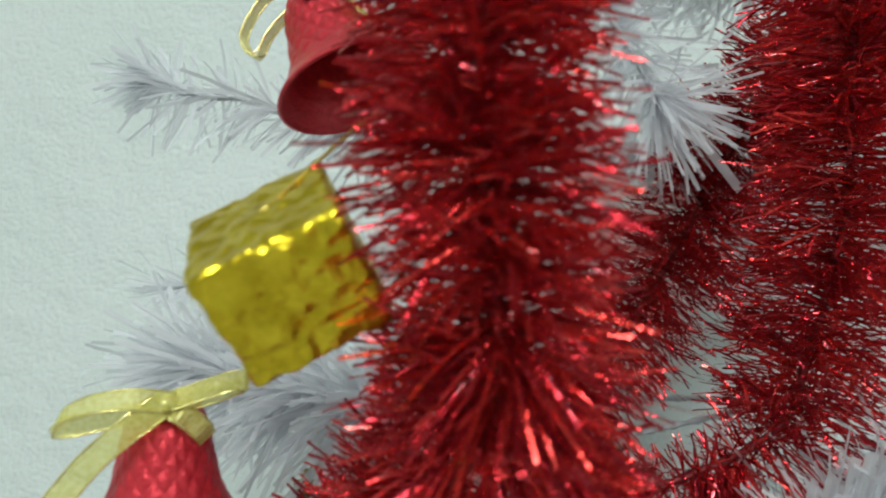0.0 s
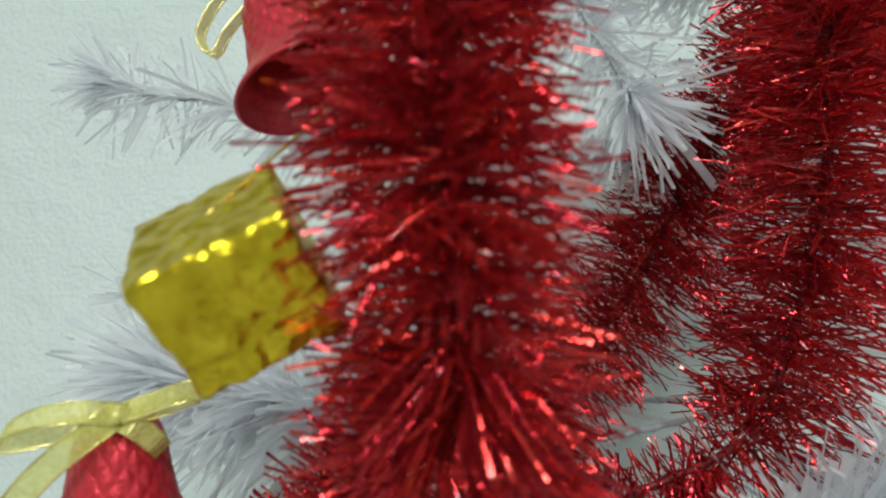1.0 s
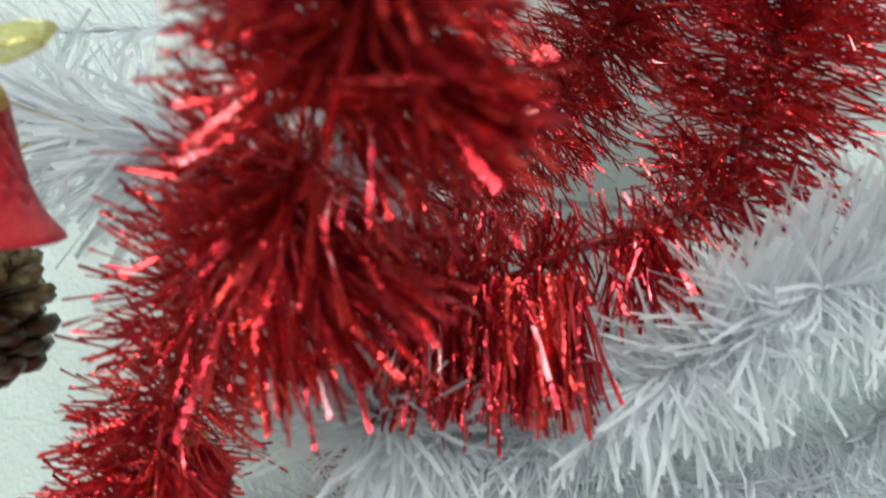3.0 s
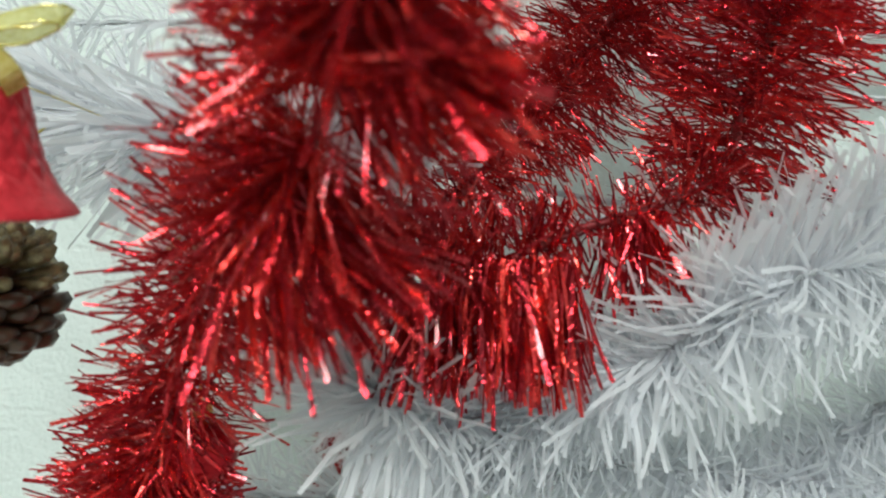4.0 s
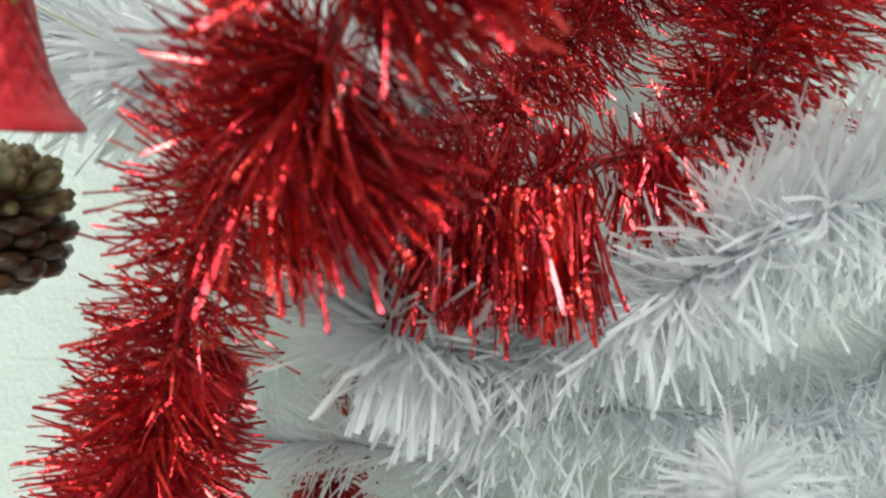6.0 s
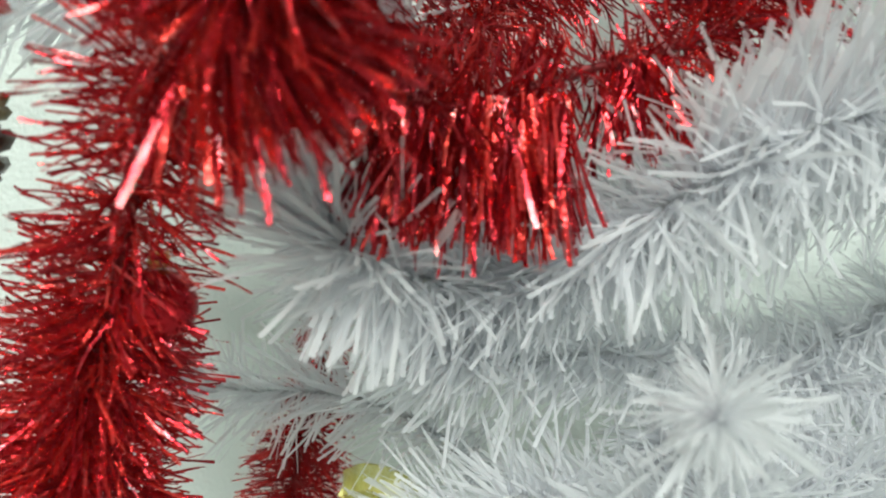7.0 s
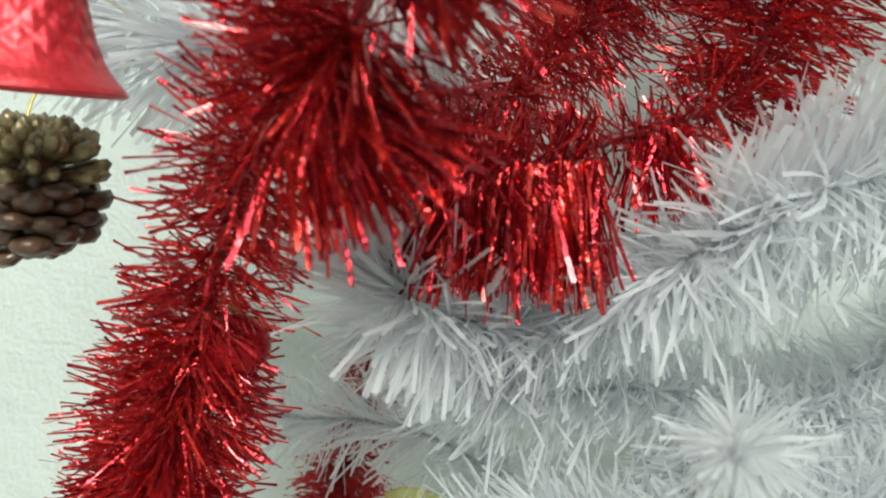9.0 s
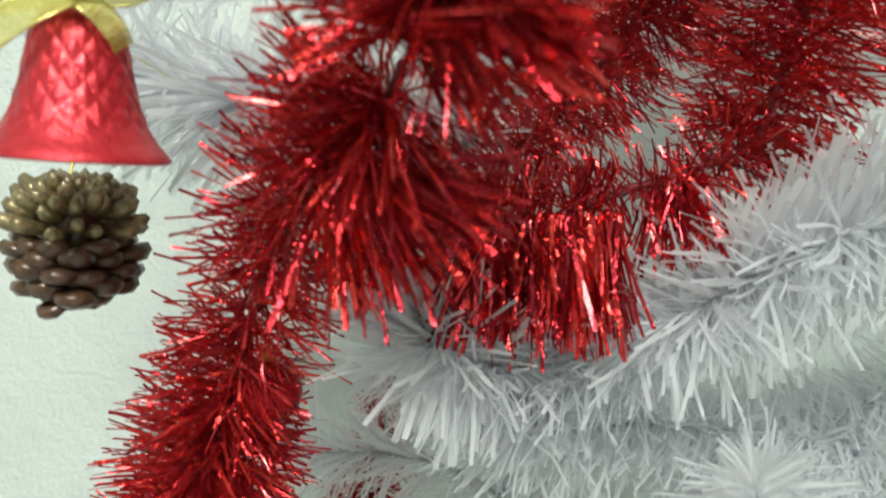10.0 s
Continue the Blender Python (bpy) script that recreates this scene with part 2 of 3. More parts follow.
def build_branch(tree, points, needle=0.030, per_cm=26, seed=1, droop=0.0, stem=0.0013, tip_fan=True, width=0.0013, bare_after=9.0, angle=1.08, combs=()):
    """A twisted wire stem that runs from its tip to the trunk, with flat film needles all round.
    combs: rows of longer needles that stand the same way, as (from, to along the stem, way, length, width, count)."""
    rng = np.random.default_rng(seed)
    branch = part("branch", tube("branch", points, stem, 6, 0.002, 0.5, 1.6), M_WIRE, tree, "twisted grey wire branch")
    line, total = smooth_line(points, 0.001)
    tan, a, b = frames_along(line)
    covered = min(total, bare_after)
    n = int(covered * 100 * per_cm)
    i = rng.integers(0, max(2, int(len(line) * covered / total)), n)
    if tip_fan:
        i[: n // 14] = rng.integers(0, max(2, int(len(line) * 0.02)), n // 14)
    w = rng.uniform(0, 2 * math.pi, n)
    out = np.cos(w)[:, None] * a[i] + np.sin(w)[:, None] * b[i]
    lean = rng.normal(angle, 0.30, n)
    if tip_fan:
        lean[: n // 14] = rng.uniform(0.1, 0.9, n // 14)
    way = unit(np.sin(lean)[:, None] * out - np.cos(lean)[:, None] * tan[i] + rng.normal(0, 0.16, (n, 3)))
    length = needle * rng.uniform(0.62, 1.08, n)
    bend = rng.normal(0, 0.16, (n, 3)) - np.array([0, 0, droop]) - 0.12 * tan[i]
    base, wide = line[i], width * rng.uniform(0.65, 1.15, n) * np.where(rng.uniform(0, 1, n) < 0.015, 2.3, 1.0)
    for start, stop, towards, ln, wd, count in combs:
        j = rng.integers(int(start / 0.001), min(int(stop / 0.001), len(line)), count)
        base = np.vstack([base, line[j]])
        way = np.vstack([way, unit(np.array(towards) + rng.normal(0, 0.07, (count, 3)))])
        length = np.concatenate([length, ln * rng.uniform(0.75, 1.05, count)])
        wide = np.concatenate([wide, wd * rng.uniform(0.7, 1.25, count)])
        bend = np.vstack([bend, rng.normal(0, 0.08, (count, 3))])
    me = strips("film_needle_fringe", base, way, length, wide, bend, rng.uniform(0, math.pi, len(base)), rng, 4, 0.9)
    tagged(part("film_needle_fringe", me, M_NEEDLE, branch, "flat white plastic film needles", smooth=False), kind="stuff")
    return branch


def to_trunk(z, *mids):
    return [*mids, (TRUNK[0], TRUNK[1], z)]


def white_tree():
    tree = tagged(new("christmas_tree"), "white artificial christmas tree with flat film needles by the wall", "tree")
    part("trunk", tube("trunk", [(TRUNK[0], TRUNK[1], 0.02), (TRUNK[0], TRUNK[1], 0.9), (TRUNK[0], TRUNK[1], 1.75)], 0.011, 12, 0.05), M_WIRE, tree, "grey metal pole")
    for k in range(3):
        w = 2 * math.pi * k / 3 + 2.2
        part("stand_leg", tube("stand_leg", [(TRUNK[0], TRUNK[1], 0.12), (TRUNK[0] + 0.05 * math.cos(w), TRUNK[1] + 0.05 * math.sin(w), 0.07),
                                             (TRUNK[0] + 0.11 * math.cos(w), TRUNK[1] + 0.11 * math.sin(w), 0.008)], 0.007, 8, 0.01), M_WIRE, tree)
    # upper branch that points towards the wall's free side
    build_branch(tree, to_trunk(1.40, (-0.102, 0.278, 1.472), (-0.085, 0.275, 1.465), (-0.061, 0.272, 1.462), (-0.037, 0.275, 1.453), (0.014, 0.29, 1.447), (0.20, 0.37, 1.43)), 0.021, 30, 11, 0.20, 0.0013, True, 0.0015)
    # twig behind the gift
    build_branch(tree, to_trunk(1.36, (-0.112, 0.31, 1.388), (-0.095, 0.312, 1.389), (-0.040, 0.315, 1.391), (0.02, 0.35, 1.39), (0.16, 0.39, 1.385)), 0.019, 24, 12, 0.0, 0.0008, True, 0.0011, 0.20)
    # branch over the bell and the cone
    build_branch(tree, to_trunk(1.29, (-0.094, 0.288, 1.359), (-0.082, 0.287, 1.356), (-0.060, 0.285, 1.350), (-0.022, 0.286, 1.344), (0.034, 0.30, 1.338), (0.16, 0.38, 1.32)), 0.039, 80, 13, 0.16, 0.0013, True, 0.0021, 0.14)
    # short branch between the garlands
    build_branch(tree, to_trunk(1.52, (0.096, 0.3, 1.463), (0.086, 0.308, 1.485), (0.08, 0.322, 1.516), (0.15, 0.36, 1.53)), 0.033, 40, 14, 0.0, 0.0013, True, 0.0017)
    build_branch(tree, to_trunk(1.47, (0.165, 0.385, 1.395), (0.180, 0.395, 1.430), (0.215, 0.40, 1.465)), 0.028, 34, 15)
    # the long front branch
    build_branch(tree, to_trunk(1.34, (0.024, 0.248, 1.272), (0.032, 0.251, 1.267), (0.042, 0.259, 1.260), (0.062, 0.275, 1.254), (0.084, 0.274, 1.260), (0.106, 0.262, 1.275), (0.126, 0.256, 1.290),
                                (0.150, 0.257, 1.303), (0.190, 0.264, 1.316)), 0.034, 92, 16, -0.06, 0.0012, True, 0.0015, 9.0, 1.36,
                 [(0.125, 0.205, (0.02, -0.45, 0.88), 0.043, 0.0026, 75), (0.0, 0.05, (-0.25, -0.35, -0.85), 0.034, 0.0019, 70), (0.1015, 0.1045, (0.42, -0.50, -0.76), 0.027, 0.0054, 1)])
    build_branch(tree, to_trunk(1.30, (0.075, 0.290, 1.247), (0.100, 0.288, 1.258), (0.130, 0.287, 1.275), (0.165, 0.290, 1.288), (0.21, 0.30, 1.300)), 0.034, 76, 26, 0.0, 0.0012, True, 0.0014)
    # branches behind and below it
    build_branch(tree, to_trunk(1.22, (-0.004, 0.380, 1.222), (0.012, 0.375, 1.221), (0.032, 0.370, 1.217), (0.069, 0.36, 1.206), (0.108, 0.36, 1.202), (0.25, 0.38, 1.21)), 0.027, 34, 17, 0.1)
    build_branch(tree, to_trunk(1.10, (-0.052, 0.356, 1.183), (-0.024, 0.352, 1.183), (-0.004, 0.350, 1.185), (0.027, 0.345, 1.183), (0.058, 0.350, 1.166), (0.092, 0.36, 1.134), (0.25, 0.37, 1.11)), 0.030, 44, 18, 0.0, 0.0011, True, 0.0014)
    build_branch(tree, to_trunk(1.26, (0.150, 0.325, 1.180), (0.178, 0.345, 1.190), (0.204, 0.355, 1.198), (0.225, 0.360, 1.213), (0.252, 0.366, 1.224), (0.271, 0.366, 1.236)), 0.033, 62, 19, 0.0, 0.0011, True, 0.0013)
    # a tip that points out into the room
    build_branch(tree, to_trunk(1.16, (0.112, 0.189, 1.2470), (0.119, 0.205, 1.243), (0.137, 0.245, 1.228), (0.175, 0.30, 1.200), (0.27, 0.35, 1.17)), 0.023, 26, 20, 0.12, 0.0010, True, 0.0011)
    build_branch(tree, to_trunk(1.18, (0.058, 0.285, 1.228), (0.086, 0.300, 1.220), (0.122, 0.310, 1.222), (0.22, 0.35, 1.20)), 0.032, 62, 21, 0.0, 0.0011, True, 0.0015)
    build_branch(tree, to_trunk(1.08, (0.052, 0.275, 1.163), (0.072, 0.282, 1.170), (0.095, 0.290, 1.172), (0.20, 0.34, 1.13)), 0.032, 60, 22, 0.0, 0.0011, True, 0.0015)
    build_branch(tree, to_trunk(1.10, (0.110, 0.235, 1.185), (0.140, 0.255, 1.186), (0.18, 0.29, 1.175), (0.28, 0.34, 1.14)), 0.032, 60, 23, 0.0, 0.0011, True, 0.0016)
    build_branch(tree, to_trunk(1.12, (0.165, 0.305, 1.172), (0.20, 0.315, 1.176), (0.25, 0.33, 1.17), (0.32, 0.345, 1.15)), 0.032, 60, 24, 0.0, 0.0011, True, 0.0015)
    build_branch(tree, to_trunk(1.36, (0.000, 0.300, 1.355), (0.035, 0.305, 1.335), (0.075, 0.325, 1.318), (0.2, 0.36, 1.33)), 0.028, 40, 25, 0.0, 0.0013, True, 0.0013, 0.055)
    return tree


white_tree()


# ---- tinsel garlands ----
def tinsel_garland(points, radii, label, seed, per_cm=220, droop=0.05, width=0.00075, sweep=0.15, tufts=(), parting=-1, part_half=0.004, flat=0.6, sparse=(0, 0, 1)):
    """A twisted core with foil strips that stand off it in a screw, as cut tinsel does.
    radii: one for each point. tufts: loose fans of longer strips, as (middle, half width, way, spread, length, count).
    parting: the point at which the fringe parts, and half the width of that gap; flat: how far the fringe stands off front and back.
    sparse: from which point to which the fringe is thinned, and what is left of it."""
    rng = np.random.default_rng(seed)
    thing = tagged(new("tinsel_garland"), label, "garland", "tinsel garlands on the tree")
    part("core", tube("core", points, 0.0016, 6, 0.002, 0.5), M_REDWIRE, thing, "dark red twisted core")
    line, total = smooth_line(points, 0.0005)
    tan, a, b = frames_along(line)
    knots = np.concatenate([[0], np.cumsum(np.linalg.norm(np.diff(np.array(points), axis=0), axis=1))])
    reach = np.interp(np.linspace(0, knots[-1], len(line)), knots, radii)
    n = int(total * 100 * per_cm)
    i = rng.integers(0, len(line), n)
    i = i[rng.uniform(0, 1, n) < (reach[i] / max(radii)) ** 1.6]
    place = np.interp(i / len(line) * knots[-1], knots, np.arange(len(knots)))
    i = i[(place < sparse[0]) | (place > sparse[1]) | (rng.uniform(0, 1, len(i)) < sparse[2])]
    if parting >= 0:
        gap = knots[parting] / knots[-1] * len(line)
        i = i[np.abs(i - gap) * 0.0005 > part_half]
    n = len(i)
    along = i / len(line) * total
    w = along * 2 * math.pi / 0.031 + rng.integers(0, 2, n) * math.pi + rng.normal(0, 0.95, n)
    out = unit(flat * np.cos(w)[:, None] * a[i] + np.sin(w)[:, None] * b[i])
    lean = rng.normal(sweep, 0.15, n) + 0.14 * np.sin(along * 210 + seed)
    if parting >= 0:
        past = along - gap / len(line) * total
        # on both sides of the parting the fringe tips over, up on one hand and down on the other
        out[:, 2] -= np.where(past < 0, 0.62, 0.25) * np.exp(-np.abs(past) / 0.022) * out[:, 0]
    way = unit(out + lean[:, None] * tan[i] + rng.normal(0, 0.17, (n, 3)))
    swell = 1 + 0.07 * np.sin(along * 130 + seed) + 0.05 * np.sin(along * 290 + 2 * seed)
    length = reach[i] * swell * np.clip(rng.normal(0.97, 0.08, n), 0.45, 1.12)
    base, wide = line[i] + rng.normal(0, 0.002, (n, 3)), width * rng.uniform(0.6, 1.4, n)
    bend = rng.normal(0, 0.11, (n, 3)) - np.array([0, 0, droop])
    facing = np.zeros((n, 3))
    for mid, half, towards, spread, ln, count in tufts:
        u = rng.uniform(-1, 1, count)
        base = np.vstack([base, np.array(mid) + u[:, None] * np.array(half) + rng.normal(0, 0.0015, (count, 3))])
        way = np.vstack([way, unit(np.array(towards) + u[:, None] * np.array(spread) + rng.normal(0, 0.13, (count, 3)))])
        length = np.concatenate([length, ln * np.clip(rng.normal(0.93, 0.10, count), 0.5, 1.1)])
        wide = np.concatenate([wide, 0.0012 * rng.uniform(0.6, 1.4, count)])
        facing = np.vstack([facing, (ln > 0.03) * (np.array((0.10, -0.70, 0.50)) + rng.normal(0, 0.58, (count, 3)))])
        bend = np.vstack([bend, rng.normal(0, 0.09, (count, 3)) - np.array([0, 0, 0.05])])
    me = strips("foil_fringe", base, way, length, wide, bend, rng.uniform(0, math.pi, len(base)), rng, 6, 1.0, np.concatenate([np.full(n, 2.2), np.full(len(base) - n, 1.0)]), facing)
    tagged(part("foil_fringe", me, M_RED, thing, "shiny red foil strips", smooth=False), kind="stuff")
    return thing


def garlands():
    tinsel_garland([(0.027, 0.19, 1.56), (0.026, 0.178, 1.5), (0.025, 0.172, 1.466), (0.024, 0.168, 1.44), (0.027, 0.166, 1.415), (0.029, 0.168, 1.394), (0.029, 0.175, 1.378),
                    (0.026, 0.183, 1.365), (0.02, 0.193, 1.351), (0.009, 0.205, 1.337), (-0.005, 0.216, 1.325), (-0.017, 0.226, 1.31), (-0.026, 0.235, 1.291),
                    (-0.034, 0.242, 1.268), (-0.043, 0.248, 1.241), (-0.052, 0.253, 1.212), (-0.059, 0.257, 1.183), (-0.064, 0.262, 1.13)],
                   [0.030, 0.030, 0.030, 0.030, 0.029, 0.029, 0.031, 0.032, 0.031, 0.030, 0.027, 0.025, 0.024, 0.025, 0.028, 0.031, 0.032, 0.032],
                   "thick shiny red tinsel garland hanging before the white tree", 3, 215, 0.05, 0.00088, 0.08,
                   [((0.006, 0.207, 1.327), (0.008, -0.004, 0.002), (0.520, -0.342, -0.580), (0.390, 0.070, 0.340), 0.038, 230),
                    ((0.028, 0.178, 1.367), (0.004, 0.0, 0.01), (0.738, -0.346, -0.355), (-0.197, 0.004, -0.414), 0.035, 170)], 8, 0.0068, sparse=(9.6, 13.4, 0.6))
    tinsel_garland([(0.146, 0.285, 1.60), (0.150, 0.278, 1.55), (0.156, 0.275, 1.504), (0.158, 0.275, 1.462), (0.157, 0.275, 1.422), (0.151, 0.279, 1.384), (0.144, 0.279, 1.36),
                    (0.138, 0.279, 1.34), (0.115, 0.268, 1.329), (0.092, 0.262, 1.322), (0.074, 0.257, 1.315), (0.058, 0.25, 1.309), (0.043, 0.248, 1.311), (0.026, 0.247, 1.314), (0.011, 0.25, 1.317)],
                   [0.034, 0.034, 0.034, 0.034, 0.033, 0.033, 0.034, 0.030, 0.016, 0.013, 0.017, 0.024, 0.023, 0.020, 0.018],
                   "red tinsel garland draped over the front white branch", 4, 150, 0.06, 0.00080, 0.0,
                   [((0.060, 0.250, 1.311), (0.025, 0.0, 0.001), (0.0, -0.28, -0.96), (0.10, 0.0, 0.0), 0.036, 520),
                    ((0.108, 0.264, 1.325), (0.010, 0.0, 0.002), (0.06, -0.25, -0.95), (0.20, 0.0, 0.0), 0.026, 110),
                    ((0.062, 0.256, 1.312), (0.022, 0.0, 0.0), (0.0, -0.25, 0.95), (0.35, 0.0, 0.0), 0.020, 70)])
    tinsel_garland([(0.23, 0.35, 1.52), (0.193, 0.338, 1.497), (0.161, 0.333, 1.473), (0.128, 0.333, 1.434), (0.113, 0.333, 1.404), (0.091, 0.326, 1.372),
                    (0.074, 0.312, 1.352), (0.059, 0.300, 1.338), (0.047, 0.290, 1.323)], [0.032] * 3 + [0.030, 0.031, 0.029, 0.025, 0.022, 0.020], "dark red tinsel garland deeper in the tree", 5, 165, 0.03, 0.00072)
    tinsel_garland([(-0.001, 0.41, 1.208), (-0.006, 0.40, 1.175), (-0.013, 0.39, 1.14), (-0.016, 0.387, 1.109), (-0.019, 0.385, 1.05)], [0.014, 0.018, 0.024, 0.027, 0.027],
                   "piece of red tinsel garland behind the lower branches", 6, 150)


garlands()


# ---- ornaments ----
def bell_mesh(name, height, rim):
    """A flared bell with a diamond lattice pressed into its body."""
    prof = [(0.0, 1.0), (0.13, 0.995), (0.26, 0.97), (0.38, 0.92), (0.455, 0.85), (0.51, 0.75), (0.55, 0.62), (0.595, 0.48), (0.655, 0.34), (0.735, 0.22), (0.85, 0.115), (0.96, 0.04), (1.0, 0.0)]
    rows, cols = 90, 192
    s = np.linspace(0, 1, len(prof))
    u = np.linspace(0, 1, rows)
    rr = np.interp(u, s, [p[0] for p in prof]) * rim
    zz = np.interp(u, s, [p[1] for p in prof]) * height
    verts, faces = [], []
    for shell, sign in ((0, 0.0), (1, -0.0011)):
        for j in range(rows):
            for k in range(cols):
                w = 2 * math.pi * k / cols
                press = 0.0
                v = zz[j] / height
                if shell == 0 and 0.14 < v < 0.97:
                    p1 = abs(math.sin(8 * w + 16 * v))
                    p2 = abs(math.sin(8 * w - 16 * v))
                    press = (0.00055 * min(p1, p2) - 0.00025) * min(1, (v - 0.14) * 14)
                r = max(rr[j] + press + sign, 0.0)
                verts.append((r * math.cos(w), r * math.sin(w), zz[j] + sign * 0.6))
    for shell in (0, 1):
        o = shell * rows * cols
        for j in range(rows - 1):
            for k in range(cols):
                k2 = (k + 1) % cols
                q = (o + j * cols + k, o + (j + 1) * cols + k, o + (j + 1) * cols + k2, o + j * cols + k2)
                faces.append(q if shell == 0 else q[::-1])
    e = (rows - 1) * cols
    for k in range(cols):
        k2 = (k + 1) % cols
        faces.append((e + k, rows * cols + e + k, rows * cols + e + k2, e + k2))
    return mesh_of(name, verts, faces)


def ribbon_mesh(name, points, width, flat, step=0.0015, thick=0.00025):
    """A band of cloth along the points; flat: the direction across its width."""
    line, _ = smooth_line(points, step)
    tan, _, _ = frames_along(line)
    across = unit(np.array(flat, float)[None, :] - tan * (tan @ np.array(flat, float))[:, None])
    nor = np.cross(tan, across)
    verts, faces = [], []
    for i in range(len(line)):
        wave = 0.0004 * math.sin(i * 0.9)
        for a, b in ((-0.5, -1), (0.5, -1), (0.5, 1), (-0.5, 1)):
            verts.append(line[i] + across[i] * a * width + nor[i] * (b * thick + wave))
    for i in range(len(line) - 1):
        for k in range(4):
            k2 = (k + 1) % 4
            faces.append((i * 4 + k, i * 4 + k2, i * 4 + 4 + k2, i * 4 + 4 + k))
    faces += [(3, 2, 1, 0), tuple(len(line) * 4 - 4 + k for k in range(4))]
    return mesh_of(name, verts, faces), line, across


def ribbon(parent, name, points, width, flat):
    me, line, across = ribbon_mesh(name, points, width, flat)
    band = part(name, me, M_RIBBON, parent, "sheer yellow-gold ribbon", smooth=False)
    for side in (-0.5, 0.5):
        edge = [line[i] + across[i] * side * width for i in range(0, len(line), 3)]
        part("glitter_edge", tube("glitter_edge", edge, 0.00035, 5, 0.002), M_GLITTER, band, "glittering gold edge")
    return band


def bells():
    bell = tagged(new("bell_ornament"), "red metallic bell with pressed diamond lattice and gold bow", "ornament", "bell ornaments")
    bell.matrix_world = pose(-0.0685, 0.208, 1.3264, 0, 2, 0)
    part("bell_body", bell_mesh("bell_body", 0.040, 0.0236), M_BELL, bell)
    inv = bell.matrix_world.inverted()

    def loc(points):
        return [tuple(inv @ Vector(p)) for p in points]
    ribbon(bell, "bow_loop", loc([(-0.061, 0.196, 1.3675), (-0.072, 0.190, 1.3695), (-0.084, 0.188, 1.367), (-0.088, 0.189, 1.3625), (-0.078, 0.194, 1.3630), (-0.063, 0.198, 1.366)]), 0.0062, (0.1, 0.75, 0.65))
    ribbon(bell, "bow_tail", loc([(-0.062, 0.194, 1.367), (-0.070, 0.189, 1.361), (-0.079, 0.186, 1.353), (-0.089, 0.184, 1.341)]), 0.0068, (0.7, 0.4, -0.5))
    ribbon(bell, "bow_loop", loc([(-0.062, 0.197, 1.367), (-0.054, 0.199, 1.3695), (-0.045, 0.201, 1.372), (-0.041, 0.203, 1.3715), (-0.050, 0.205, 1.368), (-0.062, 0.200, 1.366)]), 0.0062, (0.1, 0.7, 0.7))
    ribbon(bell, "bow_tail", loc([(-0.062, 0.197, 1.366), (-0.057, 0.197, 1.3635), (-0.054, 0.200, 1.359), (-0.0535, 0.204, 1.355)]), 0.0058, (0.6, 0.6, 0.5))
    part("bow_knot", box_bm(*[v for c, h in zip(inv @ Vector((-0.062, 0.197, 1.367)), (0.0035, 0.003, 0.0028)) for v in (c - h, c + h)], 0.0012), M_RIBBON, bell, "gold ribbon knot")
    part("hanging_thread", tube("hanging_thread", loc([(-0.073, 0.213, 1.361), (-0.070, 0.235, 1.3585), (-0.068, 0.265, 1.354), (-0.066, 0.286, 1.350)]), 0.00022, 5), M_THREAD, bell)

    other = tagged(new("bell_ornament"), "tipped red metallic bell showing its mouth, gold crown ribbon", "ornament", "bell ornaments")
    other.matrix_world = pose(*UPPER_BELL) @ pose(0, 0, 0, 0, -8, 0) @ pose(0, 0, 0, -24, 0, 40)
    part("bell_body", bell_mesh("bell_body", 0.040, 0.0245), M_BELL, other)
    ui = other.matrix_world.inverted()

    def loc2(points):
        return [tuple(ui @ Vector(p)) for p in points]
    top = other.matrix_world @ Vector((0, 0, 0.040))
    tx, ty, tz = top
    ribbon(other, "bow_loop", loc2([(tx, ty, tz), (tx - 0.012, ty - 0.006, tz - 0.002), (tx - 0.020, ty - 0.010, tz - 0.016), (tx - 0.016, ty - 0.010, tz - 0.023), (tx - 0.011, ty - 0.008, tz - 0.014), (tx, ty - 0.002, tz)]), 0.0040, (0.8, 0.5, 0.1))
    ribbon(other, "bow_tail", loc2([(tx, ty - 0.002, tz), (tx + 0.010, ty - 0.012, tz - 0.002), (tx + 0.018, ty - 0.016, tz - 0.010), (tx + 0.026, ty - 0.016, tz - 0.016)]), 0.0050, (0.2, 0.6, 0.7))
    part("hanging_thread", tube("hanging_thread", loc2([(tx, ty, tz), (tx + 0.006, ty + 0.012, tz - 0.008), (tx + 0.004, ty + 0.022, tz - 0.028), (tx + 0.002, 0.275, 1.456)]), 0.0004, 5), M_THREAD, other)


UPPER_BELL = (-0.0155, 0.234, 1.4575)
bells()


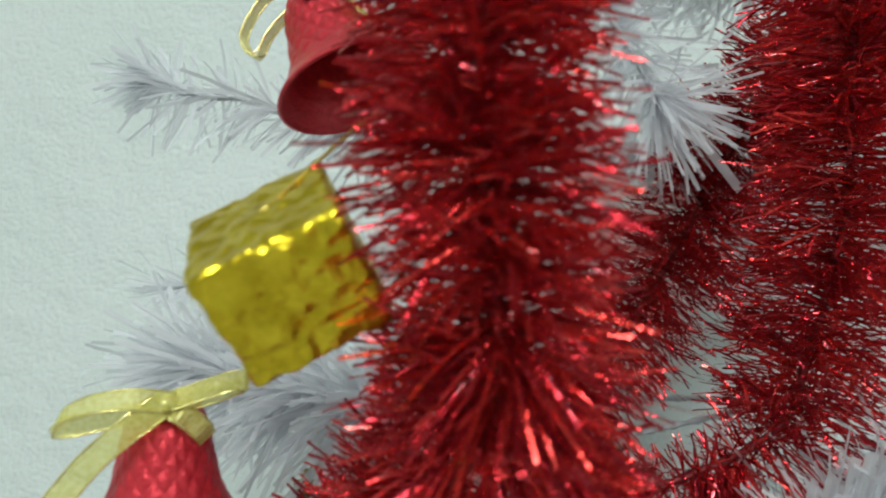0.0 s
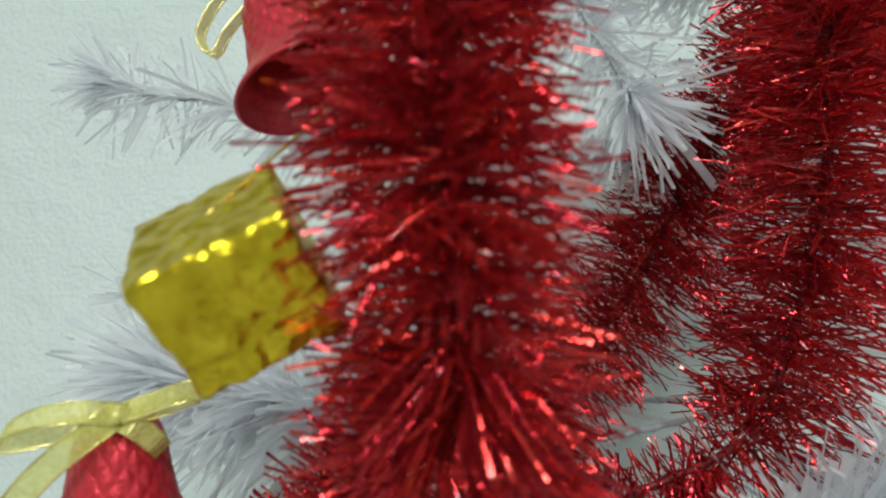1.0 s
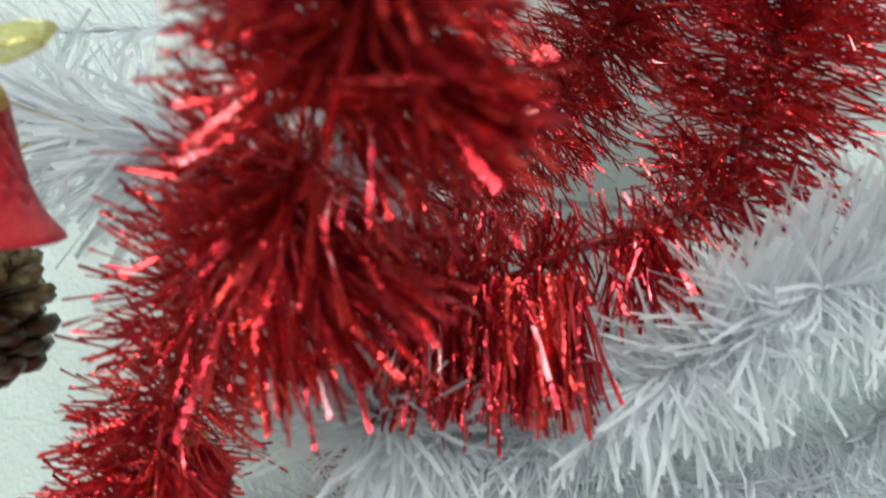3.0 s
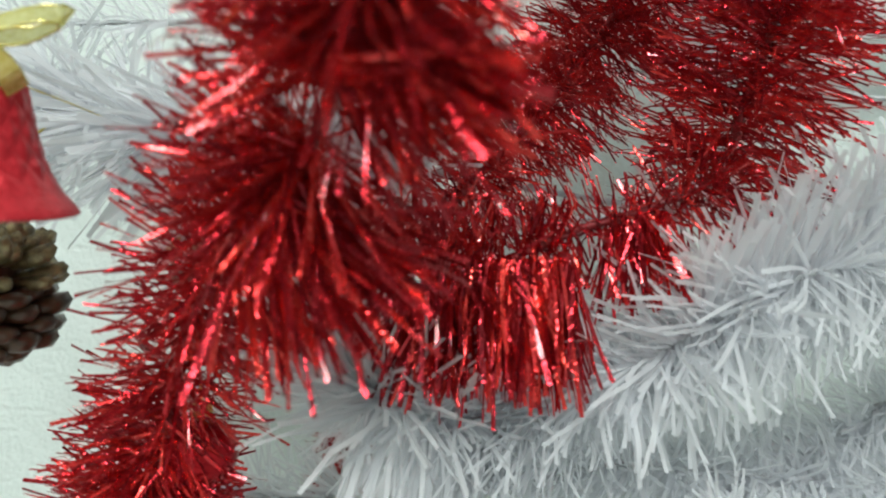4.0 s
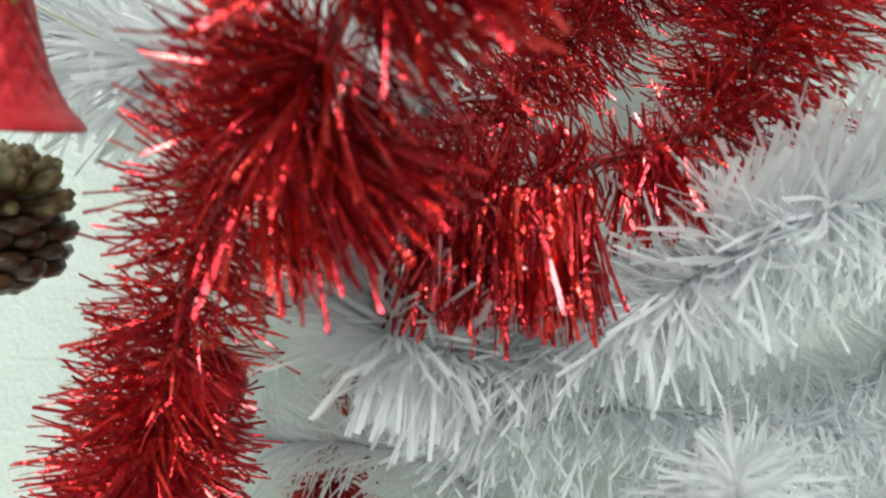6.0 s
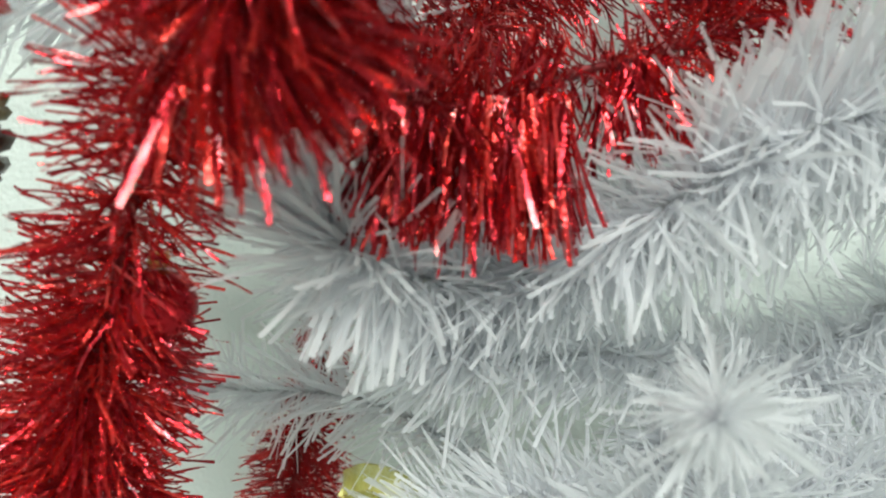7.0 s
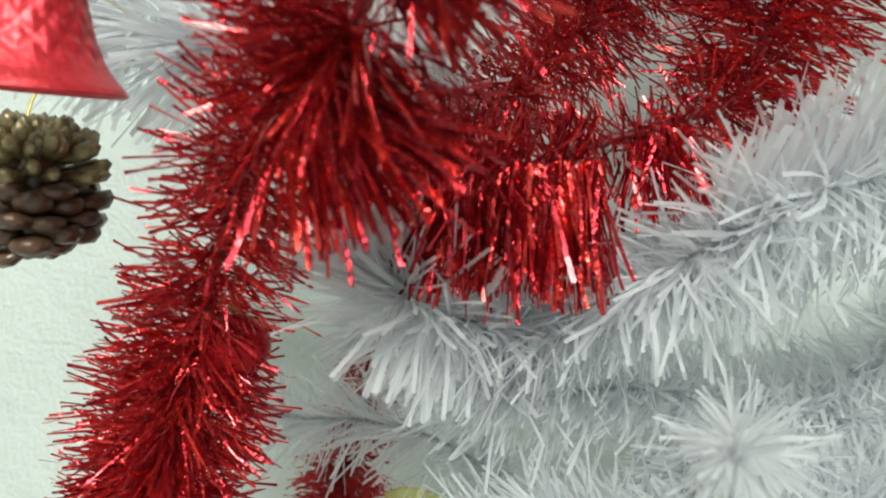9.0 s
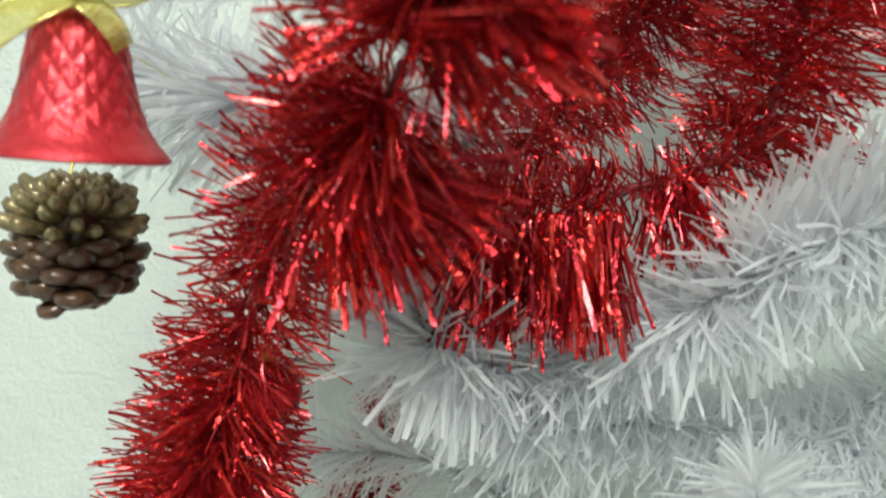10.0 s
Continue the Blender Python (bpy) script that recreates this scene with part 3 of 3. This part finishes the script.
def gift():
    thing = tagged(new("gift_ornament"), "small gift box ornament wrapped in crumpled gold foil", "ornament")
    thing.matrix_world = pose(*GIFT) @ pose(0, 0, 0, 0, -21, 0) @ pose(0, 0, 0, 30, 0, 0) @ pose(0, 0, 0, 0, 0, 9)
    bm = bmesh.new()
    bmesh.ops.create_cube(bm, size=1)
    bmesh.ops.subdivide_edges(bm, edges=bm.edges[:], cuts=24, use_grid_fill=True)
    for v in bm.verts:
        p = v.co.copy()
        # rounded corners, then folds and dents of the wrapping
        q = Vector([max(-0.44, min(0.44, c)) for c in p])
        d = p - q
        if d.length > 0:
            p = q + d.normalized() * min(d.length, 0.06)
        f = noise.noise(p * 5.0) * 0.024 + noise.noise(p * 11.0 + Vector((3, 1, 2))) * 0.026
        f += 0.010 * abs(noise.noise(Vector((p.x * 2.0, p.y * 2.0 + p.z * 9.0, 4.0))))
        p += p.normalized() * f
        v.co = Vector((p.x * 0.0355, p.y * 0.033, p.z * 0.0315))
    part("wrapped_box", bm, M_GOLDFOIL, thing, smooth=False)
    inv = thing.matrix_world.inverted()
    part("hanging_thread", tube("hanging_thread", [tuple(inv @ Vector(p)) for p in (thing.matrix_world @ Vector((0, 0, 0.0158)), (0.0, 0.20, 1.448), (0.006, 0.25, 1.462), (0.010, 0.289, 1.4475))], 0.0005, 5), M_THREAD, thing)


GIFT = (-0.0203, 0.1735, 1.4048)
gift()


def scale_mesh(name, ln, wd, th):
    """A woody cone scale: a curved tongue with a thick rounded knob at its end."""
    bm = bmesh.new()
    bmesh.ops.create_uvsphere(bm, u_segments=8, v_segments=6, radius=1)
    for v in bm.verts:
        x, y, z = v.co
        u = (x + 1) / 2
        v.co = Vector((u * ln, y * wd * (0.35 + 0.65 * u ** 0.7), z * th * (0.40 + 1.15 * u ** 2.5) + 0.18 * ln * u * u))
    me = bpy.data.meshes.new(name)
    bm.to_mesh(me)
    bm.free()
    me.polygons.foreach_set("use_smooth", [True] * len(me.polygons))
    return me


def pine_cone(at, radius, height, label, seed, thread):
    rng = random.Random(seed)
    thing = tagged(new("pine_cone"), label, "pine cone", "pine cones")
    thing.location = at
    part("core", tube("core", [(0, 0, -height * 0.46), (0, 0, 0), (0, 0, height * 0.40)], radius * 0.42, 10, 0.004), M_CONE, thing)
    rows = [(0.43, 0.22, 64, 6, 1), (0.415, 0.42, 50, 11, 1), (0.37, 0.62, 36, 15, 1), (0.30, 0.79, 24, 17, 1), (0.21, 0.92, 12, 18, 1), (0.11, 1.00, 0, 15, 1),
            (-0.04, 0.90, 0, 9, 0), (-0.14, 0.98, -6, 9, 0), (-0.24, 0.93, -16, 9, 0), (-0.33, 0.80, -32, 8, 0), (-0.40, 0.60, -52, 6, 0), (-0.43, 0.36, -72, 4, 0)]
    for level, (zf, rf, up, count, gilt) in enumerate(rows):
        ln = radius * rf
        me = scale_mesh("scale", ln, radius * (0.155 if gilt else 0.35), radius * (0.15 if gilt else 0.18))
        me.materials.append(M_GILT if gilt else M_CONE)
        for k in range(count):
            ob = new("scale", me)
            ob.parent = thing
            w = 360 * (k + 0.5 * (level % 2)) / count + rng.uniform(-6, 6)
            ob.matrix_basis = pose(0, 0, zf * height * (0.86 if gilt else 0.92), 0, 0, w) @ pose(0, 0, 0, 0, -up * 0.6 + rng.uniform(-10, 10), 0) @ Matrix.Diagonal((rng.uniform(0.86, 1.10), rng.uniform(0.9, 1.1), rng.uniform(0.85, 1.15), 1))
    part("hanging_thread", tube("hanging_thread", [tuple(Vector(p) - Vector(at)) for p in thread], 0.0005, 5), M_THREAD, thing, "gold hanging thread")
    return thing


pine_cone((-0.0925, 0.248, 1.2977), 0.0225, 0.043, "brown pine cone with gilded upper scales hung below a bell", 7,
          [(-0.0925, 0.248, 1.312), (-0.094, 0.2495, 1.322), (-0.092, 0.262, 1.338), (-0.090, 0.286, 1.3525)])
pine_cone((-0.041, 0.288, 1.303), 0.013, 0.026, "small pine cone half hidden behind red tinsel", 8,
          [(-0.041, 0.288, 1.312), (-0.042, 0.287, 1.332), (-0.043, 0.2860, 1.3470)])


def bauble():
    thing = tagged(new("bauble"), "small glossy red bauble half buried in tinsel", "ornament")
    thing.location = (-0.0270, 0.248, 1.2495)
    bm = bmesh.new()
    bmesh.ops.create_uvsphere(bm, u_segments=32, v_segments=20, radius=0.0108)
    part("ball", bm, M_BAUBLE, thing)
    bm = bmesh.new()
    bmesh.ops.create_cone(bm, cap_ends=True, segments=16, radius1=0.0032, radius2=0.0028, depth=0.004)
    bmesh.ops.translate(bm, verts=bm.verts[:], vec=(0, 0, 0.0135))
    part("cap", bm, M_THREAD, thing, "gold cap")
    part("hanging_thread", tube("hanging_thread", [(0, 0, 0.015), (-0.002, 0.003, 0.024), (-0.004, 0.003, 0.034)], 0.0004, 5), M_THREAD, thing)


bauble()


def low_ribbon():
    thing = tagged(new("ribbon_bow"), "pale yellow sheer ribbon bow behind the lower branches", "ribbon")
    ribbon(thing, "bow_loop", [(0.012, 0.368, 1.132), (0.024, 0.358, 1.141), (0.041, 0.356, 1.137), (0.048, 0.360, 1.123), (0.034, 0.370, 1.118), (0.012, 0.371, 1.130)], 0.012, (0.0, 0.5, 0.85))
    ribbon(thing, "bow_tail", [(0.016, 0.373, 1.126), (0.030, 0.366, 1.115), (0.044, 0.362, 1.106), (0.052, 0.364, 1.090)], 0.012, (0.0, 0.4, 0.9))


low_ribbon()
